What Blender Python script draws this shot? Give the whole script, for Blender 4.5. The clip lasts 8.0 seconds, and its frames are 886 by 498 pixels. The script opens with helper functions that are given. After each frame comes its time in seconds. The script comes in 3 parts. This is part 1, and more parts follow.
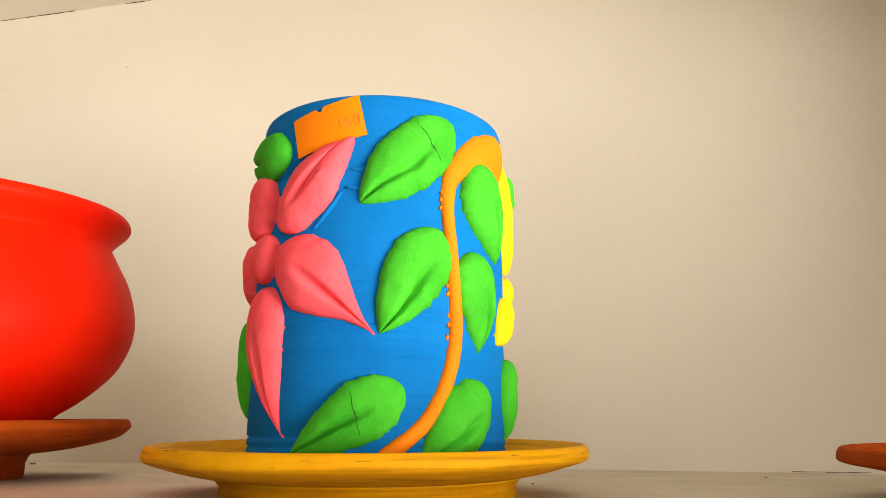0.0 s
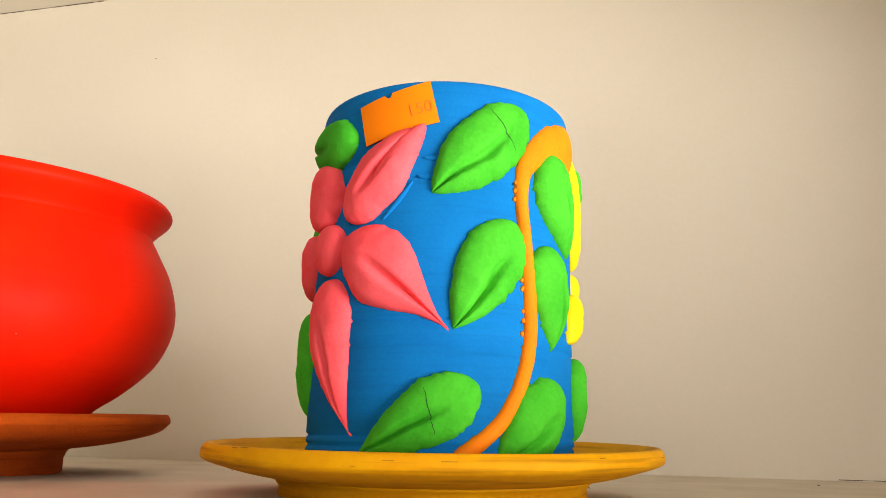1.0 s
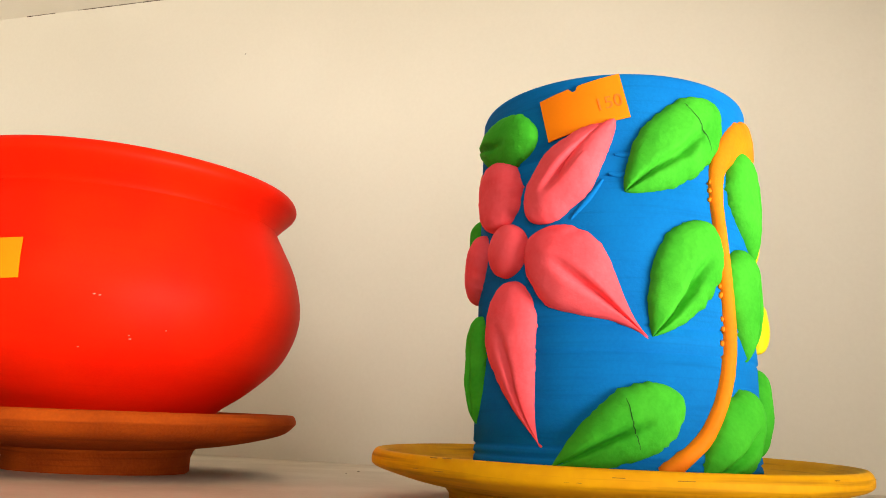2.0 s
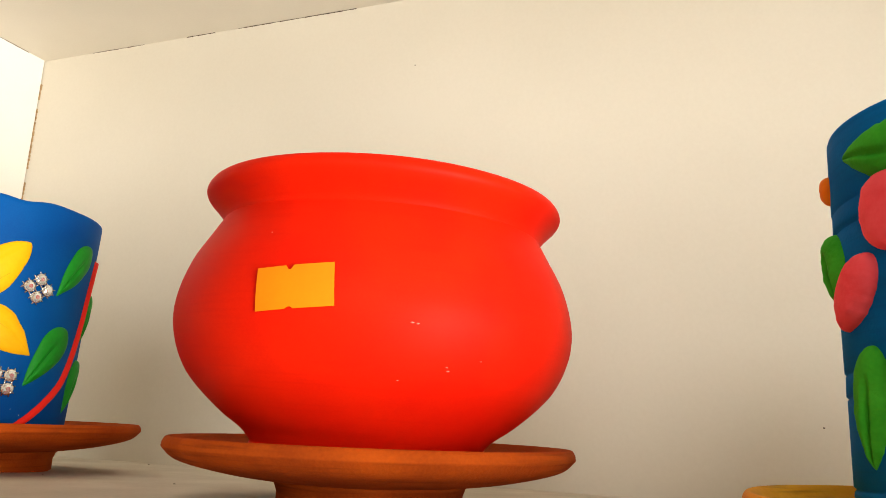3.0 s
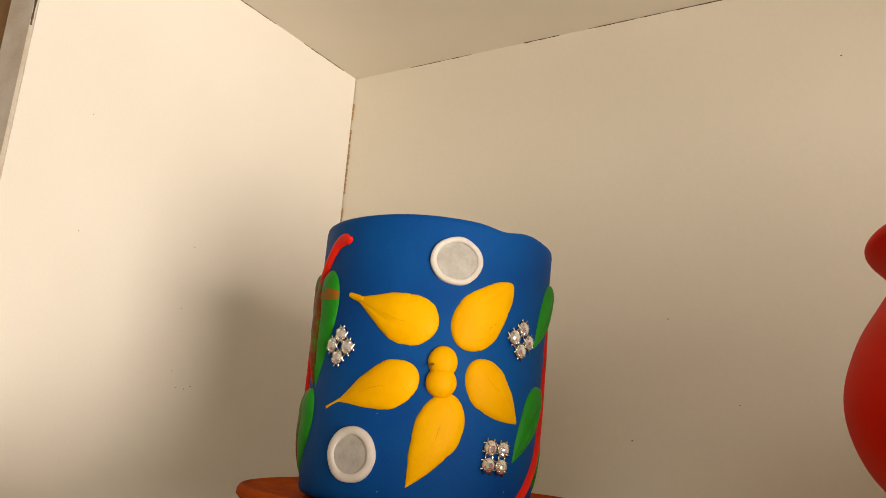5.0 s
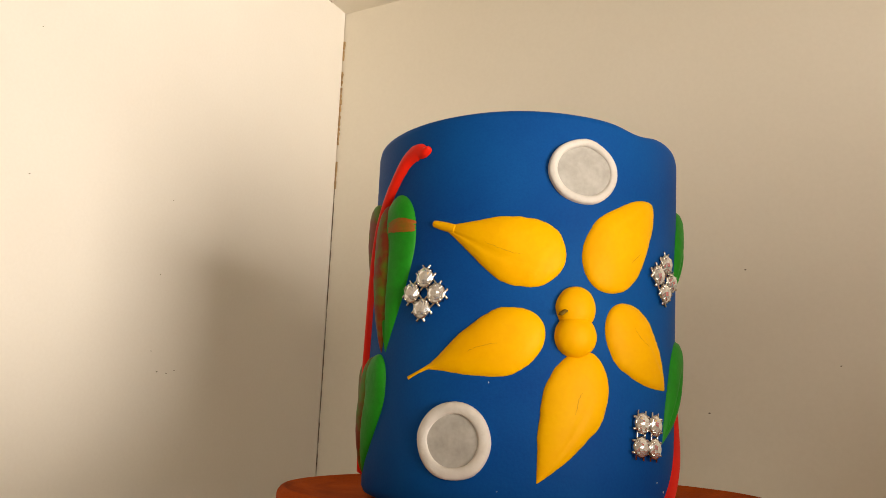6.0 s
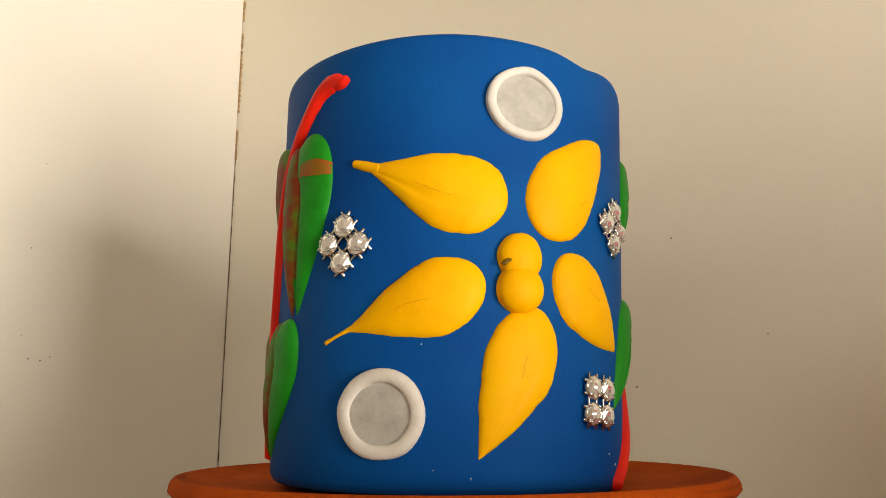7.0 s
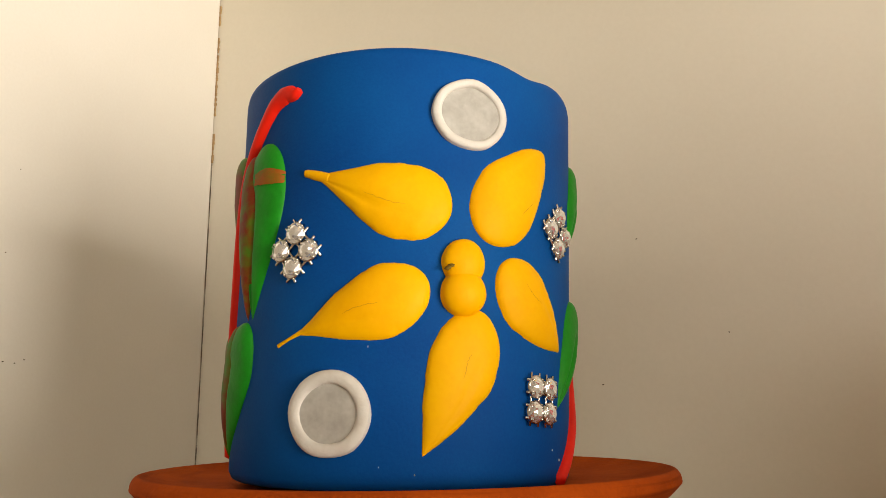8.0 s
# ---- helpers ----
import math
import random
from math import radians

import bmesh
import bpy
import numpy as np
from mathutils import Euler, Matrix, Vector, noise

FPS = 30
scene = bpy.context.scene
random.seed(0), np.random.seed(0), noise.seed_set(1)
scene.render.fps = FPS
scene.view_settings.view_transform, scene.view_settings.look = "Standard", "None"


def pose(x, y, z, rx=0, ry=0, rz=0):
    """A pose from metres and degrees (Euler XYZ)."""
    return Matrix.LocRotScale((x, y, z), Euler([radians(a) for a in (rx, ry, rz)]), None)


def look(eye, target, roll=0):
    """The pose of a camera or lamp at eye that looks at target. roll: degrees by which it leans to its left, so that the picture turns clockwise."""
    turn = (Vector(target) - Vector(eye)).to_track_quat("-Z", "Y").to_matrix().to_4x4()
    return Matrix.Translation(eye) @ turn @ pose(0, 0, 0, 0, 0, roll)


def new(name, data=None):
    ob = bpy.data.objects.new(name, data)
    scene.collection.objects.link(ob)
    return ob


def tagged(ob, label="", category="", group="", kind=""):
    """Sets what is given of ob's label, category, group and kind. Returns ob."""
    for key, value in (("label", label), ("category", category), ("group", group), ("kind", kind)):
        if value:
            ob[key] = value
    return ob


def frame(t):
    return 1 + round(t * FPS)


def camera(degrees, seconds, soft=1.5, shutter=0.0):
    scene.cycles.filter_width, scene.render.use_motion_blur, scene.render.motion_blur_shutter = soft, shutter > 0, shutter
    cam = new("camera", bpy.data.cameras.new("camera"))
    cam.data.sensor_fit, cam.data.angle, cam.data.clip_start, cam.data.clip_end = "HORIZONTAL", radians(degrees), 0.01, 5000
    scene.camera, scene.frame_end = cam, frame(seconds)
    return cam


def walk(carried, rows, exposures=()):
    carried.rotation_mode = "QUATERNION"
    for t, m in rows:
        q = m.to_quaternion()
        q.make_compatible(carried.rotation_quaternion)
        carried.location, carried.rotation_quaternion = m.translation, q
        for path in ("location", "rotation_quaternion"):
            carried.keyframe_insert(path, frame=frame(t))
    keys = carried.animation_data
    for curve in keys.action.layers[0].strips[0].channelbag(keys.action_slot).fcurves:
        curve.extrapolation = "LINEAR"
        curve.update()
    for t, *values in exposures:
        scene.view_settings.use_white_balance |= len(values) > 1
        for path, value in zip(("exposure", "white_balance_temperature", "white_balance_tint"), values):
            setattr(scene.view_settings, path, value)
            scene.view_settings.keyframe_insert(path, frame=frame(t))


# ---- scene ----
from mathutils.bvhtree import BVHTree

cam = camera(60.0, 8.0, soft=0.45)
PATH = [
    (0, (0.0160, 0.1328, 0.0275), (-0.4350, 2.0346, 0.4514), -0.05),
    (0.5, (0.0019, 0.1321, 0.0258), (-0.4401, 2.0359, 0.4506), 0.71),
    (0.8, (-0.0013, 0.1355, 0.0267), (-0.4566, 2.0361, 0.4514), 0.73),
    (1, (-0.0030, 0.1368, 0.0268), (-0.4649, 2.0350, 0.4550), 0.90),
    (1.2, (-0.0064, 0.1363, 0.0267), (-0.4782, 2.0289, 0.4687), 1.20),
    (2.3, (-0.0626, 0.1367, 0.0295), (-0.6426, 2.0046, 0.4475), 2.55),
    (2.5, (-0.0779, 0.1369, 0.0305), (-0.6889, 1.9946, 0.4499), 2.64),
    (3, (-0.1164, 0.1337, 0.0328), (-0.8218, 1.9519, 0.4763), 2.36),
    (3.5, (-0.1512, 0.1301, 0.0372), (-0.9233, 1.9125, 0.5138), 2.79),
    (4, (-0.1881, 0.1304, 0.0403), (-1.0324, 1.8824, 0.5069), 3.62),
    (4.5, (-0.2272, 0.1315, 0.0433), (-1.1587, 1.8367, 0.5172), 3.59),
    (5, (-0.2792, 0.1342, 0.0490), (-1.3130, 1.7817, 0.5150), 4.33),
    (5.2, (-0.3001, 0.1404, 0.0521), (-1.3641, 1.7683, 0.5187), 3.99),
    (6.3, (-0.3661, 0.1873, 0.0413), (-1.1679, 1.9651, 0.4843), 0.40),
    (6.5, (-0.3694, 0.1937, 0.0409), (-1.1137, 1.9955, 0.4875), -0.45),
    (7, (-0.3725, 0.1989, 0.0391), (-1.0505, 2.0301, 0.4718), -0.25),
    (7.5, (-0.3674, 0.1999, 0.0423), (-1.0209, 2.0422, 0.4651), -0.48),
    (8, (-0.3610, 0.1956, 0.0392), (-1.0177, 2.0357, 0.4667), -0.71),
]
EXPOSURES = ((0.0, 0.37, 6600, 12), (1.0, 0.33, 6600, 13), (2.5, 0.40, 6450, 11), (3.0, 0.38, 6350, 11), (3.5, 0.11, 6250, 12), (4.0, -0.05, 6500, 13),
             (4.5, -0.17, 6600, 15), (5.0, -0.29, 7000, 16), (6.5, -0.1, 6900, 14), (7.0, -0.04, 6800, 11), (7.5, 0.06, 6600, 9), (8.0, -0.08, 6800, 12))
LAMP_WINDOW, LAMP_HIGH = 90, 16
walk(cam, [(t, look(eye, target, roll)) for t, eye, target, roll in PATH], EXPOSURES)

# ---- world and light ----
world = bpy.data.worlds.new("world")
scene.world = world
world.use_nodes = True
WN, WL = world.node_tree.nodes, world.node_tree.links
sky = WN.new("ShaderNodeTexSky")
sky.sky_type, sky.sun_disc = "NISHITA", False
sky.sun_elevation, sky.sun_rotation = radians(28), radians(70)
WL.new(sky.outputs["Color"], WN["Background"].inputs["Color"])
WN["Background"].inputs["Strength"].default_value = 0.10


def area_lamp(name, eye, target, sx, sy, watts, colour):
    data = bpy.data.lights.new(name, "AREA")
    data.shape, data.size, data.size_y, data.energy, data.color = "RECTANGLE", sx, sy, watts, colour
    ob = new(name, data)
    ob.matrix_world = look(eye, target)
    return ob


# daylight through the window beside the shelf; the high front lamp is added, unseen
area_lamp("window_daylight", (1.90, -0.66, -0.29), (-0.3, 0.36, 0.06), 1.05, 1.0, LAMP_WINDOW, (1.0, 0.95, 0.84))
area_lamp("high_front_light", (0.55, -2.40, 0.98), (-0.3, 0.4, 0.1), 1.3, 0.8, LAMP_HIGH, (1.0, 0.95, 0.85))


# ---- materials ----
def material(name, colour, other=None, rough=0.6, metal=0.0, spec=0.4, grain=900.0, bump=0.15, depth=0.0006, patch=35.0, rings=0.0, mix=0.5, streak=None):
    """A painted or bare surface: two colours mixed in patches and grain, fine relief, uneven gloss."""
    m = bpy.data.materials.new(name)
    m.use_nodes = True
    N, L = m.node_tree.nodes, m.node_tree.links
    b = N["Principled BSDF"]
    b.inputs["Metallic"].default_value = metal
    b.inputs["Specular IOR Level"].default_value = spec
    co = N.new("ShaderNodeTexCoord")
    big, fine = N.new("ShaderNodeTexNoise"), N.new("ShaderNodeTexNoise")
    big.inputs["Scale"].default_value, big.inputs["Detail"].default_value = patch, 5
    fine.inputs["Scale"].default_value, fine.inputs["Detail"].default_value = grain, 3
    for n in (big, fine):
        L.new(co.outputs["Object"], n.inputs["Vector"])
    add = N.new("ShaderNodeMath")
    add.operation = "MULTIPLY_ADD"
    L.new(fine.outputs["Fac"], add.inputs[0])
    add.inputs[1].default_value = 0.35
    L.new(big.outputs["Fac"], add.inputs[2])
    ramp = N.new("ShaderNodeMapRange")
    ramp.inputs["From Min"].default_value, ramp.inputs["From Max"].default_value = 0.45, 0.9
    ramp.inputs["To Min"].default_value, ramp.inputs["To Max"].default_value = 0.0, 2 * mix
    L.new(add.outputs[0], ramp.inputs["Value"])
    cm = N.new("ShaderNodeMix")
    cm.data_type = "RGBA"
    cm.inputs["A"].default_value = (*colour, 1)
    cm.inputs["B"].default_value = (*(other or [min(1, c * 0.82) for c in colour]), 1)
    L.new(ramp.outputs["Result"], cm.inputs["Factor"])
    base = cm.outputs["Result"]
    if streak:
        # marks drawn round the piece as it was turned or brushed
        mp, st, sr, sm = N.new("ShaderNodeMapping"), N.new("ShaderNodeTexNoise"), N.new("ShaderNodeMapRange"), N.new("ShaderNodeMix")
        mp.inputs["Scale"].default_value = (30, 30, 900)
        st.inputs["Scale"].default_value, st.inputs["Detail"].default_value = 1.0, 4
        sr.inputs["From Min"].default_value, sr.inputs["From Max"].default_value = 0.52, 0.74
        sr.inputs["To Max"].default_value = streak[1]
        sm.data_type = "RGBA"
        sm.inputs["B"].default_value = (*streak[0], 1)
        L.new(co.outputs["Object"], mp.inputs["Vector"])
        L.new(mp.outputs["Vector"], st.inputs["Vector"])
        L.new(st.outputs["Fac"], sr.inputs["Value"])
        L.new(sr.outputs["Result"], sm.inputs["Factor"])
        L.new(base, sm.inputs["A"])
        base = sm.outputs["Result"]
    L.new(base, b.inputs["Base Color"])
    ro = N.new("ShaderNodeMapRange")
    ro.inputs["To Min"].default_value, ro.inputs["To Max"].default_value = max(0.02, rough - 0.08), min(1, rough + 0.08)
    L.new(big.outputs["Fac"], ro.inputs["Value"])
    L.new(ro.outputs["Result"], b.inputs["Roughness"])
    bp = N.new("ShaderNodeBump")
    bp.inputs["Strength"].default_value, bp.inputs["Distance"].default_value = bump, depth
    height = fine.outputs["Fac"]
    if rings:
        wv = N.new("ShaderNodeTexWave")
        wv.bands_direction = "Z"
        wv.inputs["Scale"].default_value, wv.inputs["Distortion"].default_value = rings, 1.6
        wv.inputs["Detail"].default_value, wv.inputs["Detail Scale"].default_value = 2, 2
        L.new(co.outputs["Object"], wv.inputs["Vector"])
        sm = N.new("ShaderNodeMath")
        sm.operation = "MULTIPLY_ADD"
        L.new(wv.outputs["Fac"], sm.inputs[0])
        sm.inputs[1].default_value = 0.6
        L.new(fine.outputs["Fac"], sm.inputs[2])
        height = sm.outputs[0]
    L.new(height, bp.inputs["Height"])
    L.new(bp.outputs["Normal"], b.inputs["Normal"])
    return m


LAMINATE = material("white_laminate", (0.78, 0.725, 0.62), (0.72, 0.665, 0.56), 0.5, spec=0.35, grain=700, bump=0.05, patch=9)
SIDE = material("white_side_laminate", (0.80, 0.765, 0.70), (0.75, 0.71, 0.64), 0.5, spec=0.35, grain=700, bump=0.05, patch=9)
# shelf laminate darkened in colour so that it bounces less light upwards
SHELF_DARK = material("darkened_white_laminate", (0.66, 0.60, 0.50), (0.52, 0.46, 0.37), 0.55, spec=0.3, grain=500, bump=0.08, patch=26)
BACKING = material("cream_back_panel", (0.74, 0.688, 0.582), (0.69, 0.638, 0.53), 0.5, spec=0.35, grain=500, bump=0.05, patch=7)
ROOM_WALL = material("room_wall_paint", (0.50, 0.44, 0.35), (0.45, 0.39, 0.30), 0.8, grain=120, bump=0.1, patch=2)
ROOM_FLOOR = material("room_floor_tile", (0.17, 0.12, 0.08), (0.13, 0.09, 0.06), 0.45, grain=80, bump=0.05, patch=3)
BOARD = material("raw_board_edge", (0.58, 0.53, 0.46), (0.45, 0.38, 0.30), 0.8, grain=900, bump=0.3, patch=60)
GAP = material("dark_gap", (0.05, 0.035, 0.025), (0.16, 0.10, 0.06), 0.9, grain=600, bump=0.3, patch=120)
CHIP = material("bare_chipboard", (0.50, 0.34, 0.16), (0.34, 0.22, 0.11), 0.9, grain=700, bump=0.4, patch=150)
WOOD = material("brown_wood", (0.24, 0.13, 0.05), (0.17, 0.09, 0.035), 0.55, grain=260, bump=0.1, patch=14)
DIRT = material("dark_crumbs", (0.05, 0.035, 0.025), (0.12, 0.08, 0.05), 0.9)
BLUE_DRY = material("blue_chalky_paint", (0.002, 0.186, 0.56), (0.002, 0.138, 0.455), 0.75, spec=0.05, grain=1300, bump=0.16, depth=0.0005, patch=40, rings=60, streak=((0.002, 0.115, 0.36), 0.45))
BLUE_SATIN = material("blue_satin_paint", (0.001, 0.088, 0.335), (0.001, 0.057, 0.262), 0.55, spec=0.06, grain=1500, bump=0.08, patch=30)
RED = material("red_paint", (0.82, 0.017, 0.001), (0.73, 0.009, 0.001), 0.52, spec=0.06, grain=1400, bump=0.08, depth=0.0004, patch=30, rings=45, streak=((0.66, 0.005, 0.001), 0.25))
YELLOW = material("yellow_saucer_paint", (0.80, 0.40, 0.002), (0.68, 0.30, 0.002), 0.6, spec=0.10, grain=500, bump=0.2, patch=45, rings=60, streak=((0.34, 0.13, 0.002), 0.75))
TERRA = material("bare_terracotta", (0.50, 0.084, 0.006), (0.32, 0.048, 0.005), 0.85, spec=0.06, grain=1100, bump=0.35, patch=55, rings=60, streak=((0.20, 0.030, 0.004), 0.6))
LEAF_DRY = material("green_clay", (0.065, 0.49, 0.028), (0.036, 0.36, 0.018), 0.8, spec=0.08, grain=900, bump=0.3, depth=0.0007, patch=90)
PINK = material("pink_clay", (0.97, 0.125, 0.155), (0.92, 0.080, 0.100), 0.75, spec=0.10, grain=900, bump=0.20, patch=70)
ORANGE = material("orange_clay", (0.95, 0.255, 0.003), (0.88, 0.19, 0.003), 0.65, spec=0.15, grain=900, bump=0.2, patch=80)
YELLOW_DRY = material("yellow_clay", (0.92, 0.70, 0.003), (0.86, 0.58, 0.003), 0.65, spec=0.2, grain=900, bump=0.2, patch=80)
PETAL = material("golden_yellow_clay", (0.95, 0.50, 0.001), (0.90, 0.42, 0.001), 0.55, spec=0.11, grain=900, bump=0.12, patch=70)
LEAF_SATIN = material("dark_green_clay", (0.005, 0.31, 0.012), (0.004, 0.21, 0.007), 0.5, spec=0.25, grain=900, bump=0.15, patch=80)
LEAF_SMEAR = material("green_clay_smeared_with_red", (0.006, 0.27, 0.010), (0.20, 0.030, 0.006), 0.5, spec=0.2, grain=300, bump=0.15, patch=110, mix=0.8)
STEM_RED = material("red_clay", (0.85, 0.018, 0.004), (0.75, 0.012, 0.003), 0.5, spec=0.25, grain=900, bump=0.12, patch=80)
RING = material("white_clay", (0.74, 0.71, 0.66), (0.64, 0.60, 0.54), 0.6, spec=0.3, grain=700, bump=0.3, patch=120)
# the grey base colour stands in for the room that the mirrors reflect
MIRROR = material("mirror_painted_grey", (0.60, 0.59, 0.55), (0.44, 0.42, 0.385), 0.18, metal=0.12, grain=900, bump=0.02, patch=260)
SILVER = material("silver_metal", (0.72, 0.70, 0.66), (0.50, 0.47, 0.42), 0.22, metal=1.0, grain=900, bump=0.1, patch=300)
STONE = material("clear_rhinestone", (0.97, 0.96, 0.94), (0.93, 0.91, 0.88), 0.06, metal=0.75, grain=500, bump=0.0, patch=100)
TAG = material("orange_paper_tag", (1.0, 0.255, 0.002), (0.95, 0.22, 0.002), 0.6, spec=0.12, grain=1200, bump=0.05, patch=60)
INK = material("faded_brown_ink", (0.70, 0.16, 0.006), (0.84, 0.20, 0.006), 0.7)
SCUFF_GLINT = material("pale_scratch_and_glint", (0.85, 0.42, 0.34), (0.80, 0.25, 0.18), 0.6)
CRACK = material("brown_crack", (0.60, 0.26, 0.003), (0.45, 0.18, 0.003), 0.9)
CRACK_GREEN = material("dark_green_crack", (0.006, 0.10, 0.005), (0.01, 0.06, 0.005), 0.9)
STAIN = material("olive_stain", (0.13, 0.085, 0.008), (0.26, 0.15, 0.006), 0.9, patch=900)
SMEAR_RED = material("red_smear", (0.36, 0.07, 0.008), (0.16, 0.14, 0.010), 0.5, spec=0.2, patch=300)
SLIT = material("dark_slit", (0.42, 0.20, 0.004), (0.30, 0.14, 0.005), 0.9)


# ---- helpers for meshes ----
def mesh_ob(name, bm, mat, parent=None, label="", smooth=True):
    me = bpy.data.meshes.new(name)
    bm.to_mesh(me)
    bm.free()
    me.materials.append(mat)
    if smooth:
        for p in me.polygons:
            p.use_smooth = True
    ob = new(name, me)
    if parent:
        ob.parent = parent
    if label:
        ob["label"] = label
    return ob


def box(x0, x1, y0, y1, z0, z1, bevel=0.0):
    bm = bmesh.new()
    bmesh.ops.create_cube(bm, size=1)
    for v in bm.verts:
        v.co = Vector((x0 + (v.co.x + 0.5) * (x1 - x0), y0 + (v.co.y + 0.5) * (y1 - y0), z0 + (v.co.z + 0.5) * (z1 - z0)))
    if bevel:
        bmesh.ops.bevel(bm, geom=bm.edges[:], offset=bevel, segments=2, affect="EDGES", profile=0.5)
    return bm


def join(bm, other):
    me = bpy.data.meshes.new("joined")
    other.to_mesh(me)
    other.free()
    bm.from_mesh(me)
    bpy.data.meshes.remove(me)
    return bm


def lathe(profile, segs=128, wobble=0.0, seed=0.0, crest=None):
    """A surface of revolution from (radius, height) pairs; crest(angle) shifts the upper part."""
    bm = bmesh.new()
    rings = []
    top = max(z for _, z in profile)
    for r, z in profile:
        if r < 1e-6:
            rings.append([bm.verts.new((0, 0, z))])
            continue
        ring = []
        for i in range(segs):
            a = 2 * math.pi * i / segs
            w = 1 + wobble * noise.noise((1.6 * math.cos(a) + seed, 1.6 * math.sin(a), 22 * z))
            dz = crest(a) * max(0.0, (z - top + 0.012) / 0.012) if crest else 0.0
            ring.append(bm.verts.new((r * w * math.cos(a), r * w * math.sin(a), z + dz)))
        rings.append(ring)
    for lo, hi in zip(rings, rings[1:]):
        for i in range(segs):
            j = (i + 1) % segs
            if len(lo) == 1:
                bm.faces.new((lo[0], hi[j], hi[i]))
            elif len(hi) == 1:
                bm.faces.new((lo[i], lo[j], hi[0]))
            else:
                bm.faces.new((lo[i], lo[j], hi[j], hi[i]))
    bmesh.ops.recalc_face_normals(bm, faces=bm.faces[:])
    return bm


def smooth_profile(points, n=6):
    """Catmull-Rom through (radius, height) pairs."""
    out = []
    p = [points[0]] + list(points) + [points[-1]]
    for i in range(1, len(p) - 2):
        for k in range(n):
            t = k / n
            q = []
            for d in (0, 1):
                a, b, c, e = p[i - 1][d], p[i][d], p[i + 1][d], p[i + 2][d]
                q.append(0.5 * (2 * b + (c - a) * t + (2 * a - 5 * b + 4 * c - e) * t * t + (3 * b - a - 3 * c + e) * t ** 3))
            out.append((max(q[0], 0.0), q[1]))
    out.append(points[-1])
    return out


def spline(points, n=8):
    """Catmull-Rom through points of any length."""
    p = [points[0]] + list(points) + [points[-1]]
    out = []
    for i in range(1, len(p) - 2):
        for k in range(n):
            t = k / n
            out.append(tuple(0.5 * (2 * b + (c - a) * t + (2 * a - 5 * b + 4 * c - e) * t * t + (3 * b - a - 3 * c + e) * t ** 3)
                             for a, b, c, e in zip(p[i - 1], p[i], p[i + 1], p[i + 2])))
    out.append(tuple(points[-1]))
    return out


# ---- the room round the shelf ----
XL, YB, ZC, YF, XR = -0.630, 0.5513, 0.3057, 0.3093, 0.37
PANEL = 0.0225
SLOPE = 0.030


def shelf_z(y):
    return SLOPE * (YB - y)


def wall(name, bm, mat, label, category="wall"):
    return tagged(mesh_ob(name, bm, mat, smooth=False), label, category, kind="structure")


bm = box(XL, XR, YF - 0.045, YB, -0.02, 0.0)
for v in bm.verts:
    if v.co.z > -0.01:
        v.co.z = shelf_z(v.co.y)
wall("floor", bm, SHELF_DARK, "white laminate shelf board, darkened to bounce less light, with dark crumbs", "shelf")
wall("ceiling", box(XL, XR, YF, YB, ZC, ZC + 0.02), LAMINATE, "underside of the white laminate board above", "shelf")
wall("wall_back", box(XL - PANEL, XR + PANEL, YB, YB + 0.006, -1.0, 1.5), BACKING, "cream back panel of the shelf unit")
wall("wall_left", box(XL - PANEL, XL, YF + 0.0015, YB - 0.001, -1.0, 1.5), SIDE, "white laminate side panel with a chipped back joint")
# unseen panel, placed so that it shades the right of the back panel
wall("wall_right", box(XR, XR + PANEL, YF + 0.0015, YB - 0.001, -1.0, 1.5), LAMINATE, "unseen white side panel placed to shade the back panel")
bm = box(XL - PANEL, XL - 0.0008, YF - 0.0005, YF + 0.0014, -1.0, 1.5)
wall("trim", bm, BOARD, "greyish edge band on the front of the side panel", "edge band")
wall("wall_beside", box(-2.2, XL - PANEL - 0.001, YF + 0.004, YF + 0.03, -1.0, 1.5), WOOD, "brown wooden panel beside the shelf")
wall("wall_beyond", box(XR + PANEL + 0.001, 2.0, YB, YB + 0.05, -1.0, 1.5), ROOM_WALL, "cream painted wall beside the shelf")
wall("room_floor", box(-2.2, 2.0, -2.5, YB, -1.05, -1.0), ROOM_FLOOR, "brown tiled floor of the room", "floor")
wall("room_ceiling", box(-2.2, 2.0, -2.5, YB, 1.5, 1.55), ROOM_WALL, "cream painted ceiling of the room", "ceiling")
wall("wall_west", box(-2.25, -2.2, -2.5, YB, -1.0, 1.5), ROOM_WALL, "cream painted wall of the room")
# the window wall, with its opening
for z0, z1, y0, y1 in ((-1.0, -0.88, -2.5, YB), (0.20, 1.5, -2.5, YB), (-0.88, 0.20, -2.5, -1.22), (-0.88, 0.20, -0.10, YB)):
    wall("wall_east", box(1.95, 2.0, y0, y1, z0, z1), ROOM_WALL, "cream painted wall with a window opening")
# an unseen wall across the room, with an opening added for the high lamp
for x0, x1, z0, z1 in ((-2.2, -0.15, -1.0, 1.5), (1.25, 2.0, -1.0, 1.5), (-0.15, 1.25, -1.0, 0.53), (-0.15, 1.25, 1.43, 1.5)):
    wall("wall_south", box(x0, x1, -2.5, -2.45, z0, z1), ROOM_WALL, "unseen cream wall with an opening added for the high lamp")


